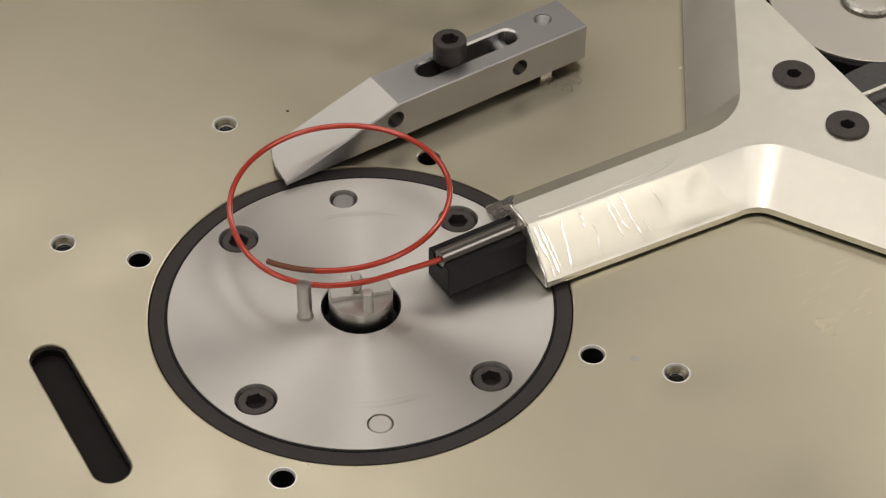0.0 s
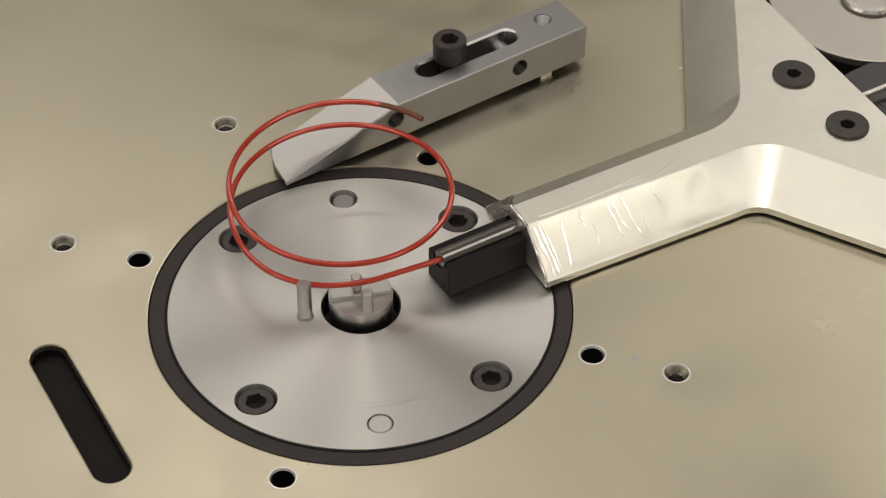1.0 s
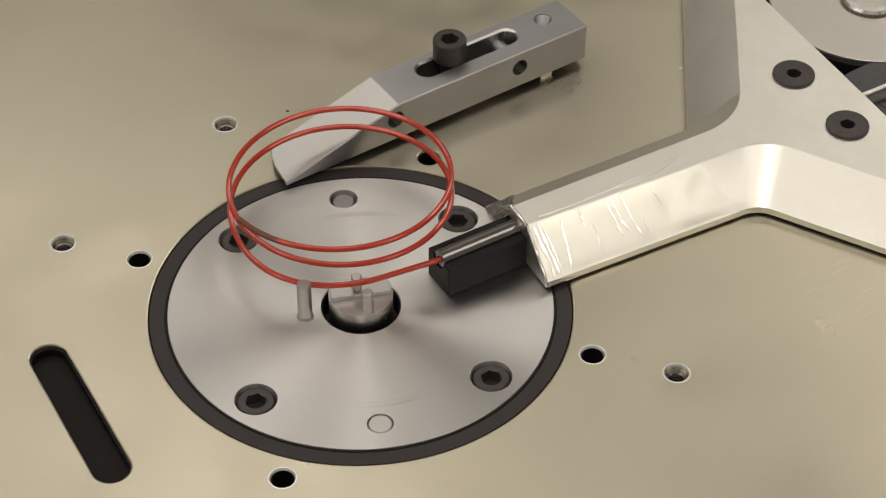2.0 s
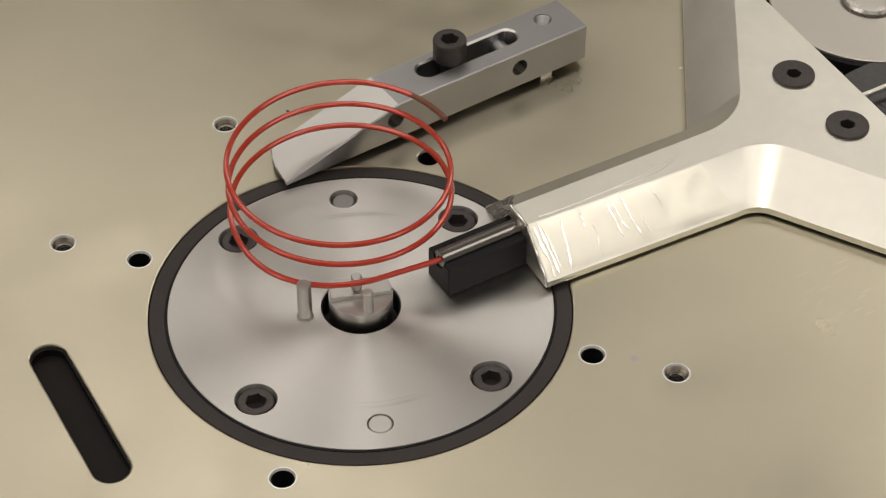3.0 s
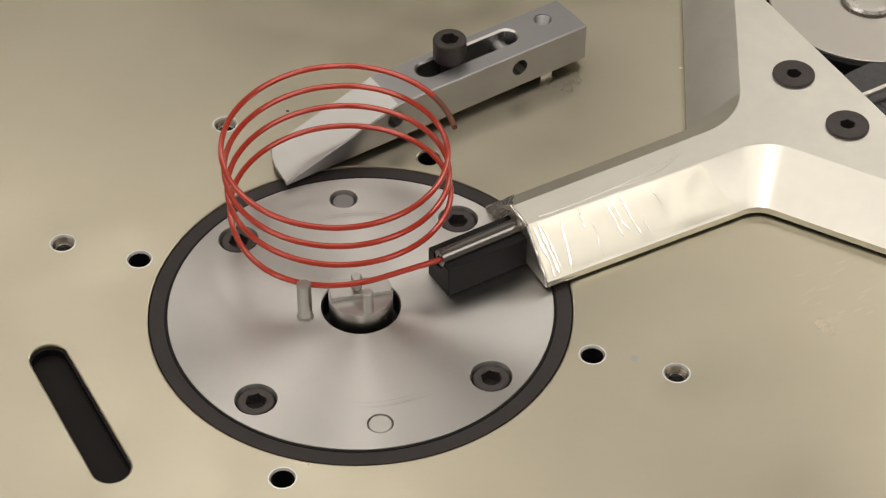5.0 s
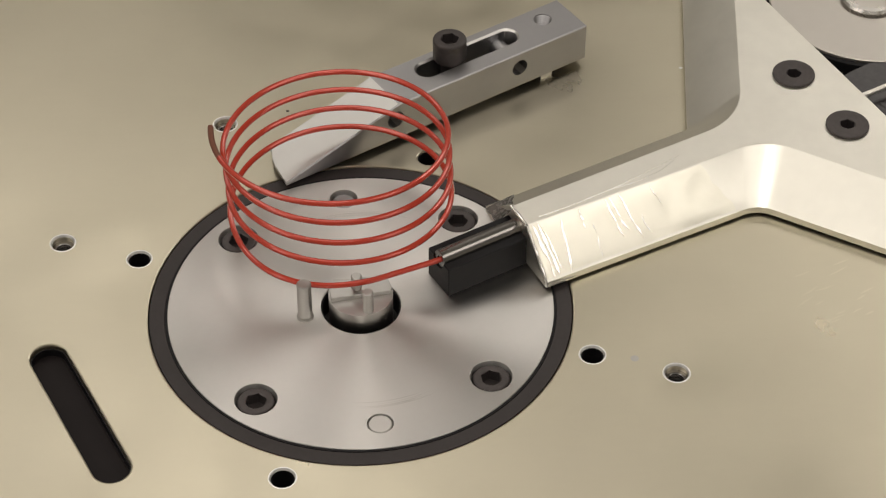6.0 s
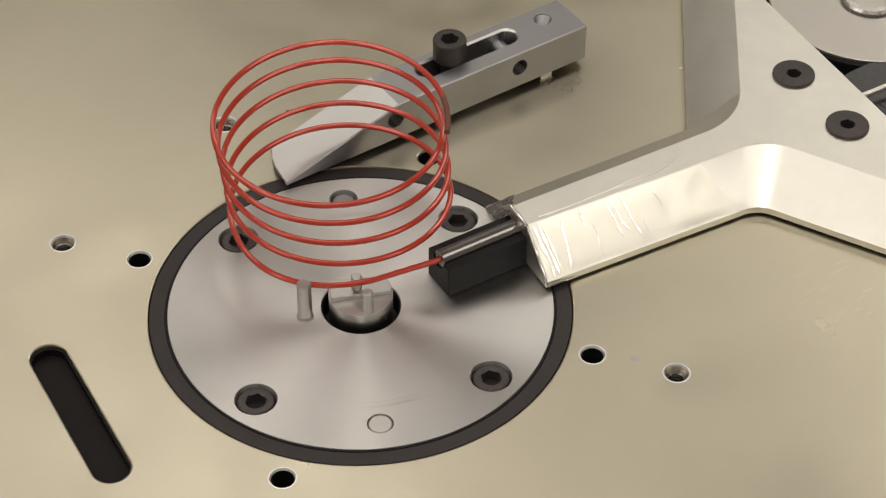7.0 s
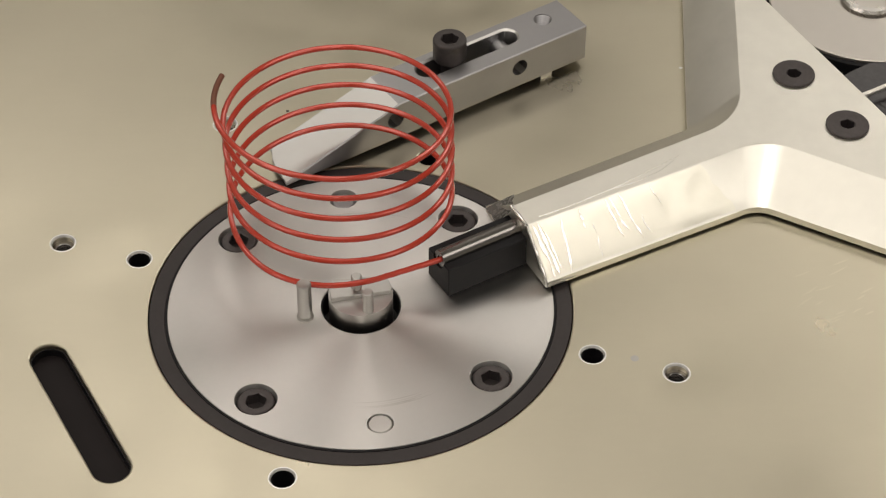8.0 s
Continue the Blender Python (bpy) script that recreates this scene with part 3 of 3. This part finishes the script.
# how the springy coil nods: seconds, then its rise a turn (with the square and the cube), its tilt to the front and to the side,
# its lean to the side (with the square), and how far the free end sags
SWAY = [(0.0, 6.635, 0.007, 0.0, -0.007, 0.0, -0.649, -0.005, 2.9), (0.25, 6.2, -0.02, 0.0, -0.15, -0.05, -0.45, -0.01, 1.4),
        (0.5, 5.745, -0.057, -0.001, -0.252, -0.087, -0.25, -0.014, 1.0),
        (1.0, 6.778, -0.099, -0.002, -0.555, -0.006, -0.018, 0.003, 1.0), (1.5, 5.676, -0.165, -0.003, -0.059, -0.013, 0.009, -0.008, 1.0),
        (2.0, 6.1, -0.12, -0.003, 0.05, 0.0, -0.06, 0.0, 1.0), (2.5, 6.3, -0.06, -0.003, -0.2, -0.005, -0.14, 0.0, 1.0),
        (3.0, 6.567, -0.033, -0.004, -0.372, -0.009, -0.124, 0.002, 1.0), (3.5, 6.882, -0.408, -0.014, -0.005, -0.001, 0.03, 0.001, 1.0),
        (4.0, 6.068, -0.029, 0.013, 0.223, 0.026, -0.105, -0.013, 1.0), (4.5, 6.115, -0.017, 0.0, -0.203, -0.022, -0.571, 0.017, 1.0),
        (5.0, 6.3, -0.05, -0.003, -0.25, -0.02, -0.35, 0.0, 1.0), (5.5, 6.5, -0.12, -0.002, 0.05, -0.02, -0.12, -0.02, 1.0),
        (6.0, 6.461, -0.113, 0.002, 0.258, -0.02, -0.062, -0.049, 1.0), (6.5, 5.983, 0.053, 0.002, -0.22, -0.037, -0.46, -0.013, 1.0),
        (7.0, 6.546, 0.251, -0.07, -0.305, -0.096, -0.369, -0.057, 1.0), (7.5, 7.655, -0.142, -0.029, 0.085, -0.015, -0.314, -0.008, 1.0),
        (8.0, 7.117, -0.157, -0.001, 0.164, 0.048, 0.11, -0.037, 1.0)]
PER_TURN, PIECES, WIRE_R = 45, 268, 0.71
TANGENT = 0.0589
U_END, RATE = 1.10, 0.527


def sway_at(t):
    """The coil's sway at t seconds, on a smooth curve through the rows."""
    k = max(j for j in range(len(SWAY) - 1) if SWAY[j][0] <= t)
    p0, p1, p2, p3 = (SWAY[min(max(j, 0), len(SWAY) - 1)] for j in (k - 1, k, k + 1, k + 2))
    step = p2[0] - p1[0]
    w = (t - p1[0]) / step
    out = []
    for a, b, c, d in list(zip(p0, p1, p2, p3))[1:]:
        m1, m2 = (c - a) / (p2[0] - p0[0]) * step, (d - b) / (p3[0] - p1[0]) * step
        out.append((2 * w ** 3 - 3 * w ** 2 + 1) * b + (w ** 3 - 2 * w ** 2 + w) * m1 + (3 * w ** 2 - 2 * w ** 3) * c + (w ** 3 - w ** 2) * m2)
    return out


def coil_place(u, end, sway):
    rise, square, cube, tilt, side, lean, lean_square, sag = sway
    a = radians(-90 - 360 * u)
    loose = max(0.0, 1 - (end - u) / 0.35) ** 2
    # the wire swells outwards where the bend pin turns it
    r = R + 1.616 * math.exp(-((u - 0.09) / 0.09) ** 2) + (1.7 + 0.17 * (end - U_END)) * loose
    v = max(u - 0.026, 0.0)
    z = rise * v + square * v * v + cube * v ** 3 + v * (tilt * math.cos(2 * math.pi * u) + side * math.sin(2 * math.pi * u)) - sag * loose
    return Vector((CX + r * math.cos(a) + lean * v + lean_square * v * v, CY + r * math.sin(a), Z0 + z))


def wire_place(u, end, sway):
    """Where the wire is, u turns on from the coil's front, with its free end at turn end; in mm."""
    if u >= -TANGENT:
        return coil_place(u, end, sway)
    p = coil_place(-TANGENT, end, sway)
    back = (-TANGENT - u) * 2 * math.pi * R
    h0, h1 = -90 + 360 * TANGENT + 90, HEAD
    steps = 24
    span = min(back, 24.0)
    for k in range(steps):
        s = (k + 0.5) / steps * span
        w = min(1.0, max(0.0, (s - 8.0) / 14.0))
        h = radians(h0 + (h1 - h0) * w * w * (3 - 2 * w))
        p = p + Vector((math.cos(h), math.sin(h), 0)) * (span / steps)
    return p + Vector((math.cos(radians(h1)), math.sin(radians(h1)), 0)) * (back - span)


def wire_piece(tip):
    """One short arc of wire; x runs along it, y points from the coil's axis outwards."""
    bm = bmesh.new()
    rows, n, m = [], 5, 12
    half_angle = radians(360 / PER_TURN) * 0.56
    for k in range(n):
        a = (k / (n - 1) * 2 - 1) * half_angle
        row = []
        for j in range(m):
            c = 2 * math.pi * j / m
            rad = R + WIRE_R * math.cos(c)
            row.append(bm.verts.new((rad * math.sin(a) * MM, (rad * math.cos(a) - R) * MM, WIRE_R * math.sin(c) * MM)))
        rows.append(row)
    for a, b in zip(rows, rows[1:]):
        for j in range(m):
            bm.faces.new((a[j], a[(j + 1) % m], b[(j + 1) % m], b[j]))
    bm.faces.new(rows[0])
    bm.faces.new(rows[-1])
    return mesh_of("wire_piece", bm, WIRE_END if tip else WIRE)


coil = empty("wire_coil", pose(CX * MM, CY * MM, 0), "red enamelled wire coiling upwards as it is fed", "wire coil")
tip_mesh, piece_mesh = wire_piece(True), wire_piece(False)
wire = [part("wire_end" if k < 3 else "wire_piece", tip_mesh if k < 3 else piece_mesh, WIRE, coil, "dull brown wire end" if k < 3 else "") for k in range(PIECES)]


def motions():
    sways = [sway_at(j / 10) for j in range(81)]
    for k, ob in enumerate(wire):
        rows = []
        for j in range(81):
            t = j / 10
            end = U_END + RATE * t
            u = end - (k + 0.5) / PER_TURN
            sway = sways[j]
            a, p, b = (wire_place(u + d, end, sway) for d in (-0.5 / PER_TURN, 0.0, 0.5 / PER_TURN))
            x = (b - a).normalized()
            z = Vector((0, 0, 1))
            y = z.cross(x).normalized()
            z = x.cross(y)
            turn = Matrix((x, y, z)).transposed().to_4x4()
            rows.append((t, Matrix.Translation((p - Vector((CX, CY, 0))) * MM) @ turn))
        walk(ob, rows)


motions()
